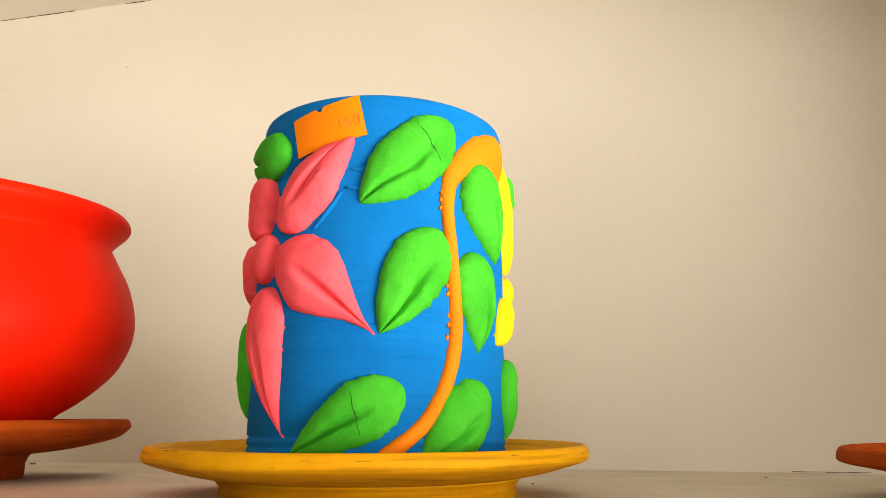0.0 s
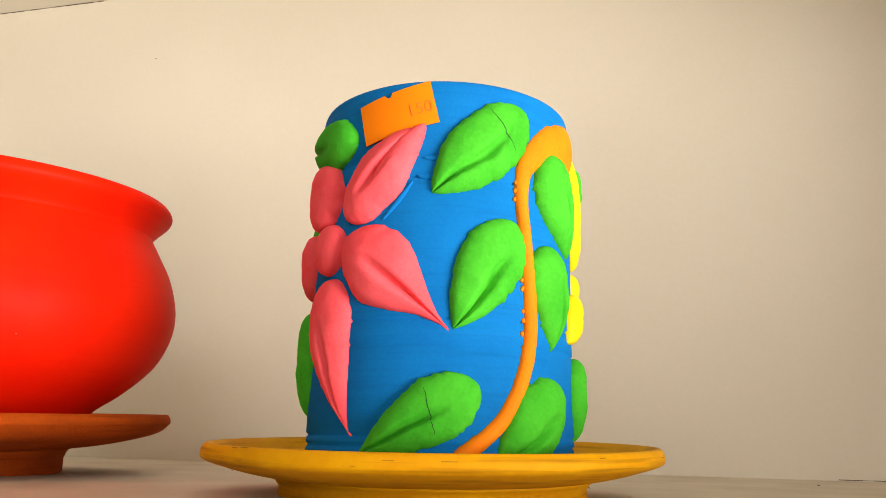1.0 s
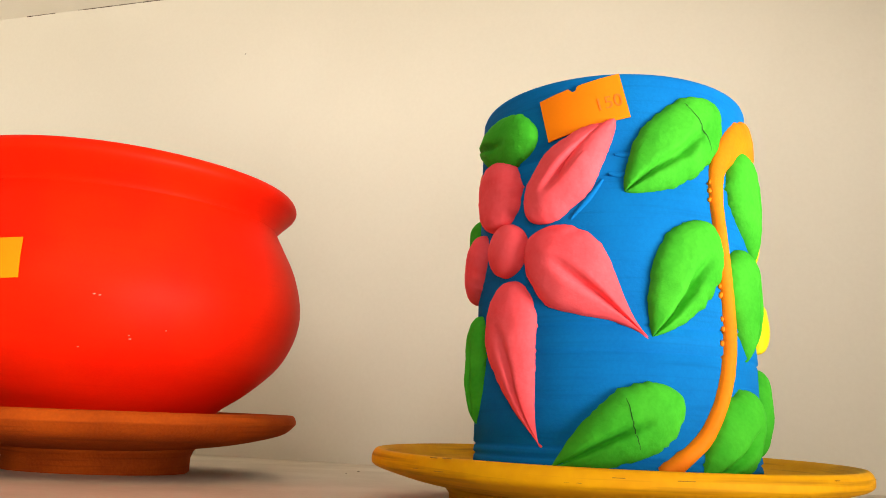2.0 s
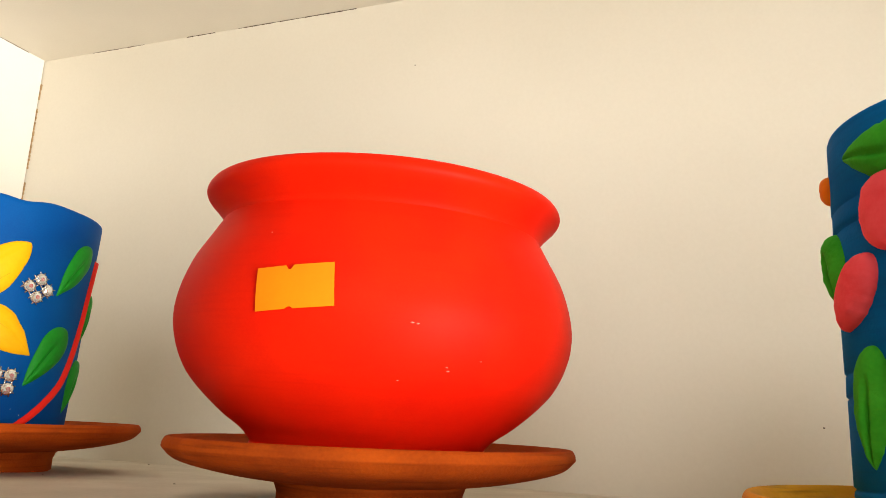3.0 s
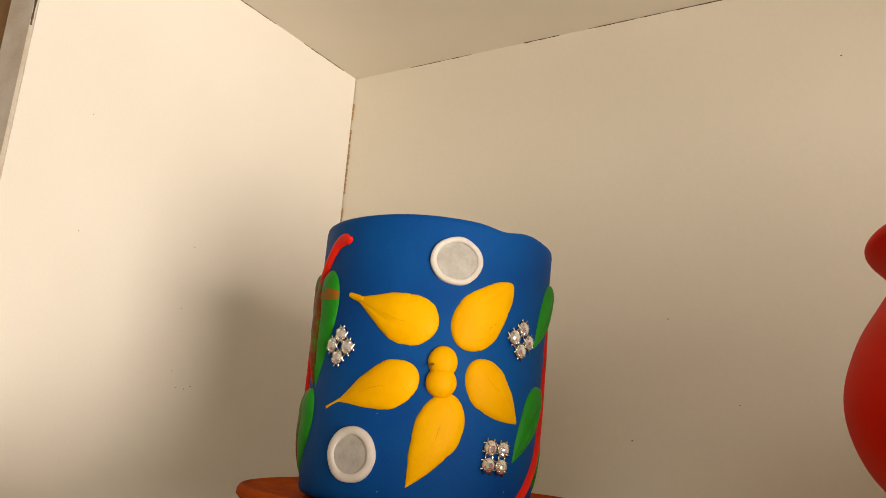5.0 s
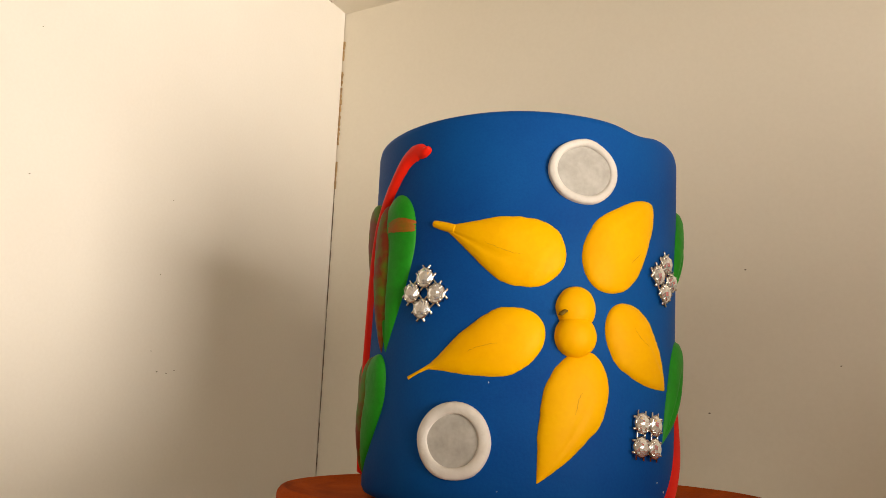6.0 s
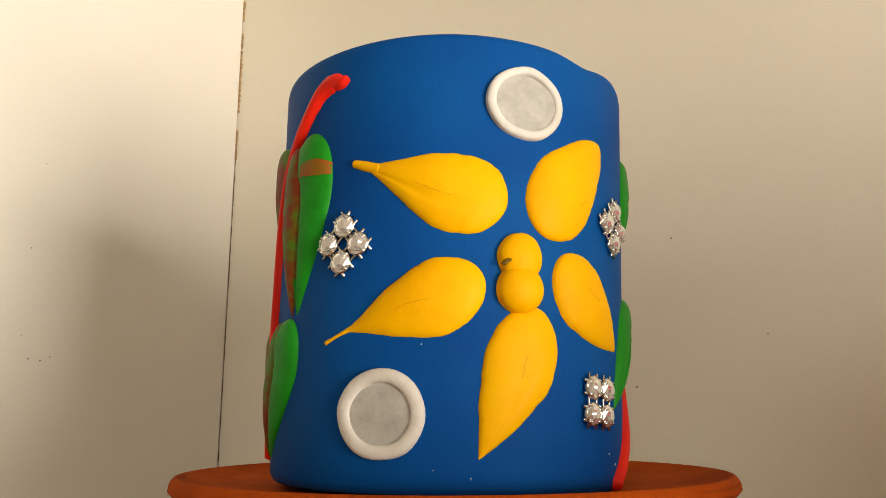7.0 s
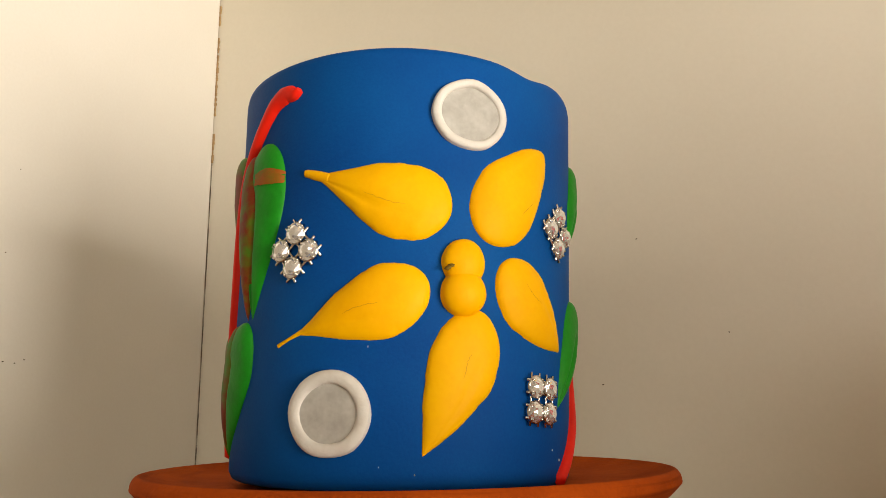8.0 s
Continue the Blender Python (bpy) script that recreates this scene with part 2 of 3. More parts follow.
def ragged_line(a, b, width, depth, seed, step=0.004, gaps=0.35):
    """An uneven thin strip of little boxes from a to b: an open joint between two boards."""
    a, b = Vector(a), Vector(b)
    rnd = random.Random(seed)
    n = int((b - a).length / step)
    d = (b - a) / n
    bm = bmesh.new()
    for i in range(n):
        if noise.noise((i * 0.11, seed, 0)) < gaps - 0.5:
            continue
        w = width * (0.45 + 0.9 * rnd.random())
        c = a + d * (i + 0.5)
        s = [max(abs(d[k]) * 1.02, w if k != depth else w * 0.7) for k in range(3)]
        join(bm, box(*[x for k in range(3) for x in (c[k] - s[k] / 2, c[k] + s[k] / 2)]))
    return bm


wall("joint_gap", ragged_line((XL + 0.05, YB, ZC), (XR, YB, ZC), 0.0008, 1, 3, 0.005, 0.45), GAP, "dark open joint under the upper board", "joint")
wall("joint_gap", ragged_line((XL, YF, ZC), (XL, YB, ZC), 0.0007, 0, 4, 0.004, 0.4), GAP, "dark open joint under the upper board", "joint")
wall("joint_gap", ragged_line((XL, YB, 0.0), (XL, YB, 0.20), 0.00045, 0, 9, 0.006, 0.12), GAP, "dark open joint in the shelf corner", "joint")
wall("joint_gap", ragged_line((XL, YB, 0.0005), (XL, YF, 0.0060), 0.0004, 0, 6, 0.004, 0.62), GAP, "dark open joint along the shelf board", "joint")
wall("joint_gap", ragged_line((-0.1, YB, 0.0005), (XR, YB, 0.0005), 0.0004, 1, 7, 0.005, 0.60), GAP, "dark open joint along the shelf board", "joint")
wall("joint_gap", ragged_line((XL - 0.0004, YF, 0.0), (XL - 0.0004, YF, ZC), 0.0012, 0, 8, 0.003, 0.55), GAP, "dark open joint of the edge band", "joint")
wall("chipped_edge", ragged_line((XL + 0.0004, YB - 0.0005, 0.185), (XL + 0.0004, YB - 0.0005, 0.285), 0.0011, 1, 12, 0.0016, 0.45), CHIP, "chipped laminate showing brown board", "joint")


def blob(bm, c, r, squash, seed):
    s = bmesh.ops.create_icosphere(bm, subdivisions=1, radius=1.0)["verts"]
    for v in s:
        k = 1 + 0.5 * noise.noise(v.co * 1.7 + Vector((seed, 0, 0)))
        v.co = Vector(c) + Vector((v.co.x * r * squash[0], v.co.y * r * squash[1], v.co.z * r * squash[2])) * k


rnd = random.Random(5)
bm = bmesh.new()
for i in range(30):
    x, y = rnd.uniform(XL + 0.02, 0.2), rnd.uniform(YF + 0.01, YB - 0.01)
    r = rnd.choice((0.0003, 0.0005, 0.0005, 0.0009))
    blob(bm, (x, y, shelf_z(y) + r * 0.2), r, (1.3, 1.0, 0.5), i)
tagged(mesh_ob("crumbs", bm, DIRT), "dark crumbs of clay scattered on the shelf", "crumbs", kind="stuff")
bm = bmesh.new()
for k, (y, z, r) in enumerate(((0.4246, 0.1425, 0.0004), (0.4218, 0.1064, 0.0004), (0.4360, 0.0642, 0.0005), (0.4260, 0.0628, 0.0005), (0.4316, 0.0625, 0.0004), (0.3486, 0.1937, 0.0004), (0.3527, 0.1332, 0.0004), (0.4215, 0.0716, 0.0003))):
    blob(bm, (XL + 0.0001, y, z), 0.7 * r, (0.15, 1.4, 0.8), k)
for k, (x, z, r) in enumerate(((-0.3930, 0.1185, 0.0005), (-0.3565, 0.0737, 0.0004), (-0.4118, 0.0526, 0.0005), (-0.0791, 0.0380, 0.0006), (-0.3029, 0.2575, 0.0006))):
    blob(bm, (x, YB - 0.0001, z), 0.8 * r, (1.4, 0.15, 0.8), 70 + k)
tagged(mesh_ob("specks", bm, DIRT), "small dark specks on the cream panels", "specks", kind="stuff")


# ---- saucers ----
def thing(name, m, label, category, group=""):
    ob = new(name)
    ob.matrix_world = m
    ob.empty_display_size = 0.02
    return tagged(ob, label, category, group)


def saucer(x, y, rim_r, rim_z, foot_r, mat, label, seed, lip=0.0048, deep=0.0052):
    z0 = shelf_z(y) - 0.0006
    H, R, F = rim_z - z0, rim_r, foot_r
    t = thing("saucer", pose(x, y, z0), label, "saucer", "saucers on the shelf")
    foot = [(0.6 * F, 0.0), (0.97 * F, 0.0), (F, 0.0008), (1.0 * F, 0.25 * H), (1.03 * F, 0.36 * H), (1.07 * F, 0.42 * H), (0.9 * F, 0.45 * H)]
    mesh_ob("foot", lathe(foot, 128, 0.008, seed), mat, t)
    dish = smooth_profile([(0, 0.40 * H), (0.9 * F, 0.40 * H), (1.04 * F, 0.41 * H), (F + 0.45 * (R - F), 0.50 * H), (F + 0.85 * (R - F), 0.66 * H), (0.993 * R, H - 0.78 * lip), (R, H - 0.5 * lip), (0.994 * R, H - 0.2 * lip),
                           (0.978 * R, H), (0.955 * R, H - 0.0006), (0.90 * R, H - 0.58 * deep), (0.80 * R, H - 0.92 * deep), (0.6 * R, H - deep), (0, H - deep)], 5)
    mesh_ob("dish", lathe(dish, 160, 0.006, seed + 3), mat, t)
    return t


yellow = saucer(-0.0559, 0.3468, 0.0609, 0.0198, 0.0410, YELLOW, "yellow painted clay saucer with worn rim", 1.0, deep=0.0060)
saucer(-0.2295, 0.3690, 0.0657, 0.0261, 0.0300, TERRA, "bare orange terracotta saucer under the red pot", 2.0, deep=0.0042)
saucer(-0.4424, 0.3951, 0.0704, 0.0261, 0.0330, TERRA, "bare terracotta saucer with dusty inside", 3.0, deep=0.0030)
saucer(0.1319, 0.3541, 0.0630, 0.0192, 0.0310, TERRA, "bare orange terracotta saucer standing on the shelf", 4.0)


bm = bmesh.new()
rnd = random.Random(8)
for k in range(11):
    a = radians(rnd.uniform(-70, 95))
    z = 0.0130 + rnd.uniform(-0.0016, 0.0012)
    c = Vector((0.0606 * math.sin(a), -0.0606 * math.cos(a), z))
    tangent = Vector((math.cos(a), math.sin(a), 0))
    for i in range(rnd.randint(4, 14)):
        blob(bm, c + tangent * 0.00032 * i, 0.00022, (1.6, 1.6, 0.5), k + i * 0.3)
tagged(mesh_ob("slits", bm, SLIT, yellow, "dark slits in the yellow rim"), kind="stuff")


# ---- raised clay work on a round wall ----
class Wall:
    """The outside of a pot: its radius at a height above the pot's foot."""

    def __init__(self, r0, r1, height, base):
        self.r0, self.r1, self.height, self.base = r0, r1, height, base
        self.unit = 0.5 * (r0 + r1)

    def at(self, u, z, h):
        k = (z - self.base) / self.height
        r = self.r0 + (self.r1 - self.r0) * k + h
        a = u / self.unit
        return Vector((r * math.sin(a), -r * math.cos(a), z - self.base))


def drop(w, end, tip, width, high, pos=0.36, bend=0.0, crease=0.0, rough=0.0, seed=0.0, blunt=0.55, side=0.0, nu=52, nv=34, tail=0.0, ragged=0.0):
    """A teardrop of clay pressed on the wall, from its round end to its tip."""
    e, t = Vector(end), Vector(tip)
    d = t - e
    n = Vector((-d.y, d.x)).normalized()
    b = blunt * (1 - pos) / pos
    peak = pos ** blunt * (1 - pos) ** b
    bm = bmesh.new()
    grid = []
    for i in range(nu + 1):
        s = (1 - math.cos(math.pi * i / nu)) / 2
        f = (s ** blunt * (1 - s) ** b) / peak if 0 < s < 1 else 0.0
        if tail:
            q = max(0.0, s - pos) / (1 - pos)
            f = math.sqrt(max(0.0, 1 - ((pos - s) / pos) ** 2)) if s < pos else (1 - q ** 1.5) ** tail
        half = width / 2 * max(f, 0.045 if tail else 0.012) * (1 + 0.06 * noise.noise((5 * s, seed, 3.0)))
        row = []
        for j in range(nv + 1):
            v = -math.cos(math.pi * j / nv)
            p = e + d * s + n * (v * half * (1 + 0.05 * noise.noise((4 * s, seed, v)) + ragged * noise.noise((16 * s, seed, 2.0 * (v > 0))) + 0.6 * ragged * noise.noise((37 * s, seed, 5.0 * (v > 0)))) + bend * 4 * s * (1 - s))
            h = high * min(1.0, f ** 0.6 + 0.05) * max(0.0, 1 - v * v) ** 0.42
            if crease:
                g = math.exp(-((v - side - 0.12 * noise.noise((3 * s, seed, 9.0))) / 0.12) ** 2) * min(1, 4.0 * max(0, s - 0.24))
                h *= 1 - crease * g
                h *= 1 - 0.25 * crease * max(0, v - side)
            if rough:
                q = (p.x * 420 + seed, p.y * 420, seed)
                h += rough * noise.noise(q) * min(1, 2 * f) + 0.5 * rough * noise.noise((q[0] * 2.7, q[1] * 2.7, 1.0))
            row.append(bm.verts.new(w.at(p.x, p.y, (h if 0 < j < nv and 0 < i < nu else 0.0) - 0.0006)))
        grid.append(row)
    for i in range(nu):
        for j in range(nv):
            bm.faces.new((grid[i][j], grid[i + 1][j], grid[i + 1][j + 1], grid[i][j + 1]))
    bmesh.ops.recalc_face_normals(bm, faces=bm.faces[:])
    c = sum((v.co for v in bm.verts), Vector()) / len(bm.verts)
    f = bm.faces[len(bm.faces) // 2]
    if f.normal.x * c.x + f.normal.y * c.y < 0:
        bmesh.ops.reverse_faces(bm, faces=bm.faces[:])
    return bm


def split(w, bm, points, parent, mat, wide=0.00035, lift=0.00006):
    """A fine crack drawn along (u, z) points over a clay piece."""
    tree = BVHTree.FromBMesh(bm)
    out = bmesh.new()
    line = spline(points, 8)
    rows = []
    for i, (u, z) in enumerate(line):
        a, b = line[max(i - 1, 0)], line[min(i + 1, len(line) - 1)]
        n = Vector((-(b[1] - a[1]), b[0] - a[0])).normalized()
        u += n.x * 0.0003 * noise.noise((i * 0.4, u * 900, 1.0))
        z += n.y * 0.0003 * noise.noise((i * 0.4, z * 900, 2.0))
        row = []
        for k in (-1, 1):
            half = wide * k * 0.5 * (0.35 + 0.65 * math.sin(math.pi * i / (len(line) - 1)))
            far, near = w.at(u + n.x * half, z + n.y * half, 0.02), w.at(u + n.x * half, z + n.y * half, -0.01)
            hit = tree.ray_cast(far, (near - far).normalized())[0]
            p = hit if hit else w.at(u + n.x * half, z + n.y * half, 0.0)
            row.append(out.verts.new(p + (far - near).normalized() * lift))
        rows.append(row)
    for r0, r1 in zip(rows, rows[1:]):
        out.faces.new((r0[0], r1[0], r1[1], r0[1]))
    return mesh_ob("crack", out, mat, parent, "thin dark crack in the clay")


def cord(w, points, high, rough=0.0, seed=0.0, nv=10):
    """A roll of clay along (u, z, width) points on the wall."""
    line = spline(points, 10)
    bm = bmesh.new()
    rows = []
    for i, (u, z, wd) in enumerate(line):
        a, b = line[max(i - 1, 0)], line[min(i + 1, len(line) - 1)]
        n = Vector((-(b[1] - a[1]), b[0] - a[0])).normalized()
        cap = 0.0 if i in (0, len(line) - 1) else 1.0
        row = []
        for j in range(nv + 1):
            v = -math.cos(math.pi * j / nv)
            k = v * wd / 2 * (0.5 + 0.5 * cap) * (1 + 0.08 * noise.noise((i * 0.35, v * 2, seed)))
            h = high * cap * max(0, 1 - v * v) ** 0.45 + rough * noise.noise((i * 0.5, v * 3, seed + 5))
            row.append(bm.verts.new(w.at(u + n.x * k, z + n.y * k, (h if 0 < j < nv else 0.0) - 0.0005)))
        rows.append(row)
    for r0, r1 in zip(rows, rows[1:]):
        for j in range(nv):
            bm.faces.new((r0[j], r1[j], r1[j + 1], r0[j + 1]))
    bmesh.ops.recalc_face_normals(bm, faces=bm.faces[:])
    return bm


def button(w, u, z, ru, rz, high, seed=0.0, hole=0.0, rings=14, segs=40, sharp=0.45):
    """A round pat of clay on the wall, or a ring of it."""
    bm = bmesh.new()
    rows = []
    for i in range(rings + 1):
        k = hole + (1 - hole) * i / rings
        row = []
        for j in range(segs):
            a = 2 * math.pi * j / segs
            q = 1 + 0.05 * noise.noise((1.4 * math.cos(a), 1.4 * math.sin(a), seed))
            if hole:
                v = 2 * i / rings - 1
                h = high * max(0, 1 - v * v) ** sharp * (1 + 0.12 * noise.noise((2 * math.cos(a), 2 * math.sin(a), seed + 4)))
            else:
                h = high * max(0, 1 - k * k) ** sharp
            row.append(bm.verts.new(w.at(u + ru * k * q * math.cos(a), z + rz * k * q * math.sin(a), h - (0.0006 if i == rings else 0.0))))
        rows.append(row)
    for r0, r1 in zip(rows, rows[1:]):
        for j in range(segs):
            bm.faces.new((r0[j], r1[j], r1[(j + 1) % segs], r0[(j + 1) % segs]))
    if not hole:
        bmesh.ops.remove_doubles(bm, verts=rows[0], dist=1e-6)
    bmesh.ops.recalc_face_normals(bm, faces=bm.faces[:])
    f = max(bm.faces, key=lambda g: g.calc_area())
    c = f.calc_center_median()
    if f.normal.x * c.x + f.normal.y * c.y < 0:
        bmesh.ops.reverse_faces(bm, faces=bm.faces[:])
    return bm


def paper_tag(at, w, h, turn):
    """A paper label with a notch in its upper and lower edge; at(u, v) places it."""
    nu, nv = 26, 8
    bm = bmesh.new()
    c, s = math.cos(turn), math.sin(turn)
    layers = []
    for lift in (0.00040, 0.00005):
        rows = []
        for j in range(nv + 1):
            row = []
            for i in range(nu + 1):
                x = w * (i / nu - 0.5)
                nick = 0.0012 if i in (11, 12) else 0.0
                y = -h / 2 + nick * 0.5 + (h - 1.5 * nick) * j / nv
                row.append(bm.verts.new(at(x * c - y * s, x * s + y * c, lift)))
            rows.append(row)
        layers.append(rows)
    a, b = layers
    for j in range(nv):
        for i in range(nu):
            bm.faces.new((a[j][i], a[j][i + 1], a[j + 1][i + 1], a[j + 1][i]))
            bm.faces.new((b[j][i], b[j + 1][i], b[j + 1][i + 1], b[j][i + 1]))
        for i in (0, nu):
            bm.faces.new((a[j][i], a[j + 1][i], b[j + 1][i], b[j][i]))
    for i in range(nu):
        for j in (0, nv):
            bm.faces.new((a[j][i], b[j][i], b[j][i + 1], a[j][i + 1]))
    bmesh.ops.recalc_face_normals(bm, faces=bm.faces[:])
    return bm


# ---- the blue pot with leaves and a pink flower ----
A0, A1 = 0.0157, 0.1178
wa = Wall(0.0385, 0.0385, A1 - A0, A0)
pot_a = thing("flower_pot", pose(-0.0546, 0.3490, 0.0133, -1.7, -0.2, -0.6) @ Matrix.Diagonal((0.946, 0.946, 0.9586, 1)), "blue clay pot with raised green leaves and pink flower", "flower pot", "pots on the shelf")
prof = [(0, 0), (0.0380, 0), (0.0385, 0.0006)]
for g in (0.0035, 0.0060, 0.0085, 0.0311, 0.0372, 0.0745, 0.0808):
    prof += [(0.0385, g - 0.0006), (0.0380, g), (0.0387, g + 0.0006)]
top = A1 - A0
prof += [(0.0385, top - 0.0012), (0.0382, top - 0.0003), (0.0375, top), (0.0345, top), (0.0338, top - 0.001), (0.0335, 0.008), (0, 0.008)]
mesh_ob("body", lathe(prof, 128, 0.006, 5.0), BLUE_DRY, pot_a)


def put(name, bm, mat, pot, label="", smooth=True):
    return mesh_ob(name, bm, mat, pot, label, smooth)


GREEN = "rough green clay leaf with a crease"
for k, (e, t, wd, pos, bend, crack) in enumerate((
        ((0.0324, 0.1110), (0.0061, 0.0857), 0.0190, 0.42, 0.0, (0.30, 0.10)),
        ((0.0287, 0.0791), (0.0122, 0.0501), 0.0180, 0.38, 0.0, None),
        ((0.0190, 0.0364), (-0.0125, 0.0190), 0.0160, 0.34, 0.0, (0.38, 0.12)),
        ((0.0450, 0.0374), (0.0240, 0.0185), 0.0182, 0.38, 0.0015, None),
        ((0.0418, 0.1016), (0.0535, 0.0735), 0.0205, 0.38, 0.0, None),
        ((0.0402, 0.0748), (0.0428, 0.0465), 0.0172, 0.36, 0.0015, None),
        ((0.0670, 0.0470), (0.0640, 0.0235), 0.0145, 0.40, 0.0, None),
        ((0.0690, 0.1060), (0.0650, 0.0900), 0.0120, 0.45, 0.0, None),
        ((-0.0168, 0.1022), (-0.0480, 0.1075), 0.0155, 0.34, 0.0, None),
        ((-0.0415, 0.0580), (-0.0445, 0.0290), 0.0110, 0.40, 0.0, None),
        ((-0.0600, 0.0900), (-0.0540, 0.0690), 0.0120, 0.40, 0.0, None))):
    bm = drop(wa, e, t, wd, 0.0048, pos, bend, crease=0.45 if k in (7, 8) else 0.78, rough=0.00024, seed=3.1 * k, side=0.24 if k % 2 else 0.14, ragged=0.085)
    copy = bm.copy()
    leaf = put("leaf", bm, LEAF_DRY, pot_a, GREEN)
    if crack:
        d, c = Vector(t) - Vector(e), Vector(e)
        side = Vector((-d.y, d.x)).normalized() * wd
        split(wa, copy, [tuple(c + d * (crack[0] + crack[1] * q) + side * q) for q in (-0.36, -0.1, 0.12, 0.34)], leaf, CRACK_GREEN, 0.00024)
    copy.free()
for k, (e, t, wd, pos, bend, cr, bl) in enumerate((
        ((-0.0188, 0.0800), (0.0022, 0.1040), 0.0165, 0.42, 0.0, 0.70, 0.55),
        ((-0.0313, 0.0797), (-0.0318, 0.0990), 0.0190, 0.50, 0.0, 0.0, 0.36),
        ((-0.0390, 0.0800), (-0.0535, 0.0630), 0.0125, 0.45, 0.0, 0.0, 0.55),
        ((-0.0262, 0.0648), (-0.0148, 0.0236), 0.0185, 0.28, -0.0030, 0.45, 0.60),
        ((-0.0182, 0.0755), (0.0134, 0.0480), 0.0205, 0.36, 0.0, 0.74, 0.60))):
    put("petal", drop(wa, e, t, wd, 0.0052, pos, bend, crease=cr, rough=0.00020, seed=20 + 2.3 * k, blunt=bl, ragged=0.045, tail=(0.0, 0.0, 0.0, 1.35, 2.3)[k]), PINK, pot_a, "pink clay petal")
put("petal_lobe", drop(wa, (-0.0105, 0.0850), (0.0040, 0.1050), 0.0078, 0.0046, 0.45, rough=0.00015, seed=31.0, ragged=0.05), PINK, pot_a, "second lobe of the pink petal tip")
put("petal", drop(wa, (-0.0655, 0.1085), (-0.0625, 0.0995), 0.0070, 0.0034, 0.42, rough=0.0002, seed=44.0), ORANGE, pot_a, "orange clay petal")
# ridges where the blue paint dried over the pressed clay
for k, line in enumerate((((0.0035, 0.0955), (0.0075, 0.0952), (0.0115, 0.0956)), ((0.0020, 0.0905), (0.0060, 0.0900), (0.0100, 0.0903)), ((-0.0075, 0.0790), (-0.0030, 0.0842), (0.0010, 0.0893)),
                          ((-0.0195, 0.0640), (-0.0145, 0.0612), (-0.0090, 0.0600)), ((-0.0180, 0.0606), (-0.0120, 0.0588), (-0.0040, 0.0582)))):
    put("paint_ridge", cord(wa, [(u, z, wd) for (u, z), wd in zip(line, (0.0007, 0.0020, 0.0007))], 0.0009, 0.00005, 9.0 + k), BLUE_DRY, pot_a, "raised ridge in the blue paint")
put("flower_center", button(wa, -0.0265, 0.0733, 0.0072, 0.0074, 0.0046, 2.0), PINK, pot_a, "round pink clay flower center")
put("stem", cord(wa, [(0.0135, 0.0185, 0.0045), (0.0235, 0.0262, 0.0042), (0.0291, 0.0339, 0.0042), (0.0327, 0.0428, 0.0044), (0.0341, 0.0518, 0.0044), (0.0336, 0.0639, 0.0042), (0.0326, 0.0746, 0.0040),
                      (0.0313, 0.0855, 0.0042), (0.0324, 0.0945, 0.0056), (0.0380, 0.1012, 0.0088), (0.0450, 0.1050, 0.0125), (0.0530, 0.1066, 0.0150), (0.0565, 0.1066, 0.0152)], 0.0025, 0.0001, 4.0), ORANGE, pot_a, "orange clay stem")
for k, (e, t, wd) in enumerate((((0.0700, 0.0735), (0.0600, 0.1080), 0.0120), ((0.0665, 0.0640), (0.0535, 0.0500), 0.0125), ((0.0800, 0.0640), (0.0860, 0.0480), 0.0120), ((0.0840, 0.0720), (0.0950, 0.0900), 0.0120))):
    put("petal", drop(wa, e, t, wd, 0.0042, 0.4, rough=0.0002, seed=40 + k), YELLOW_DRY, pot_a, "yellow clay petal")
put("flower_center", button(wa, 0.0755, 0.0690, 0.0055, 0.0055, 0.0045, 3.0), YELLOW_DRY, pot_a, "round yellow clay flower center")


bm = bmesh.new()
for k, (u, z) in enumerate(((0.0288, 0.0882), (0.0290, 0.0905), (0.0286, 0.0858), (0.0308, 0.0640), (0.0310, 0.0618), (0.0312, 0.0560), (0.0313, 0.0535), (0.0308, 0.0500))):
    blob(bm, wa.at(u + 0.0003, z, 0.0004), 0.0006, (1.0, 0.6, 1.3), k)
tagged(mesh_ob("clay_bits", bm, ORANGE, pot_a, "small ragged bits along the stem"), kind="stuff")

# the label bends over the flat wall only; it lies on the paint above the petal
tag_a = put("price_tag", paper_tag(lambda u, v, h: wa.at(-0.0041 + u, 0.1088 + v, h + 0.0004), 0.0216, 0.0122, math.radians(13)), TAG, pot_a, "orange paper price tag", False)


def writing(body, size, parent, m, mat):
    cu = bpy.data.curves.new("writing", "FONT")
    cu.body, cu.size, cu.align_x, cu.align_y, cu.extrude = body, size, "CENTER", "CENTER", 0.00001
    cu.materials.append(mat)
    ob = new("writing", cu)
    ob.parent = parent
    ob.matrix_local = m
    ob["label"] = "faint handwritten price"
    return ob


p = wa.at(0.0025, 0.1092, 0.00086)
writing("150", 0.0048, tag_a, pose(p.x, p.y, p.z, 90, -13, math.degrees(0.0025 / wa.unit)), INK)

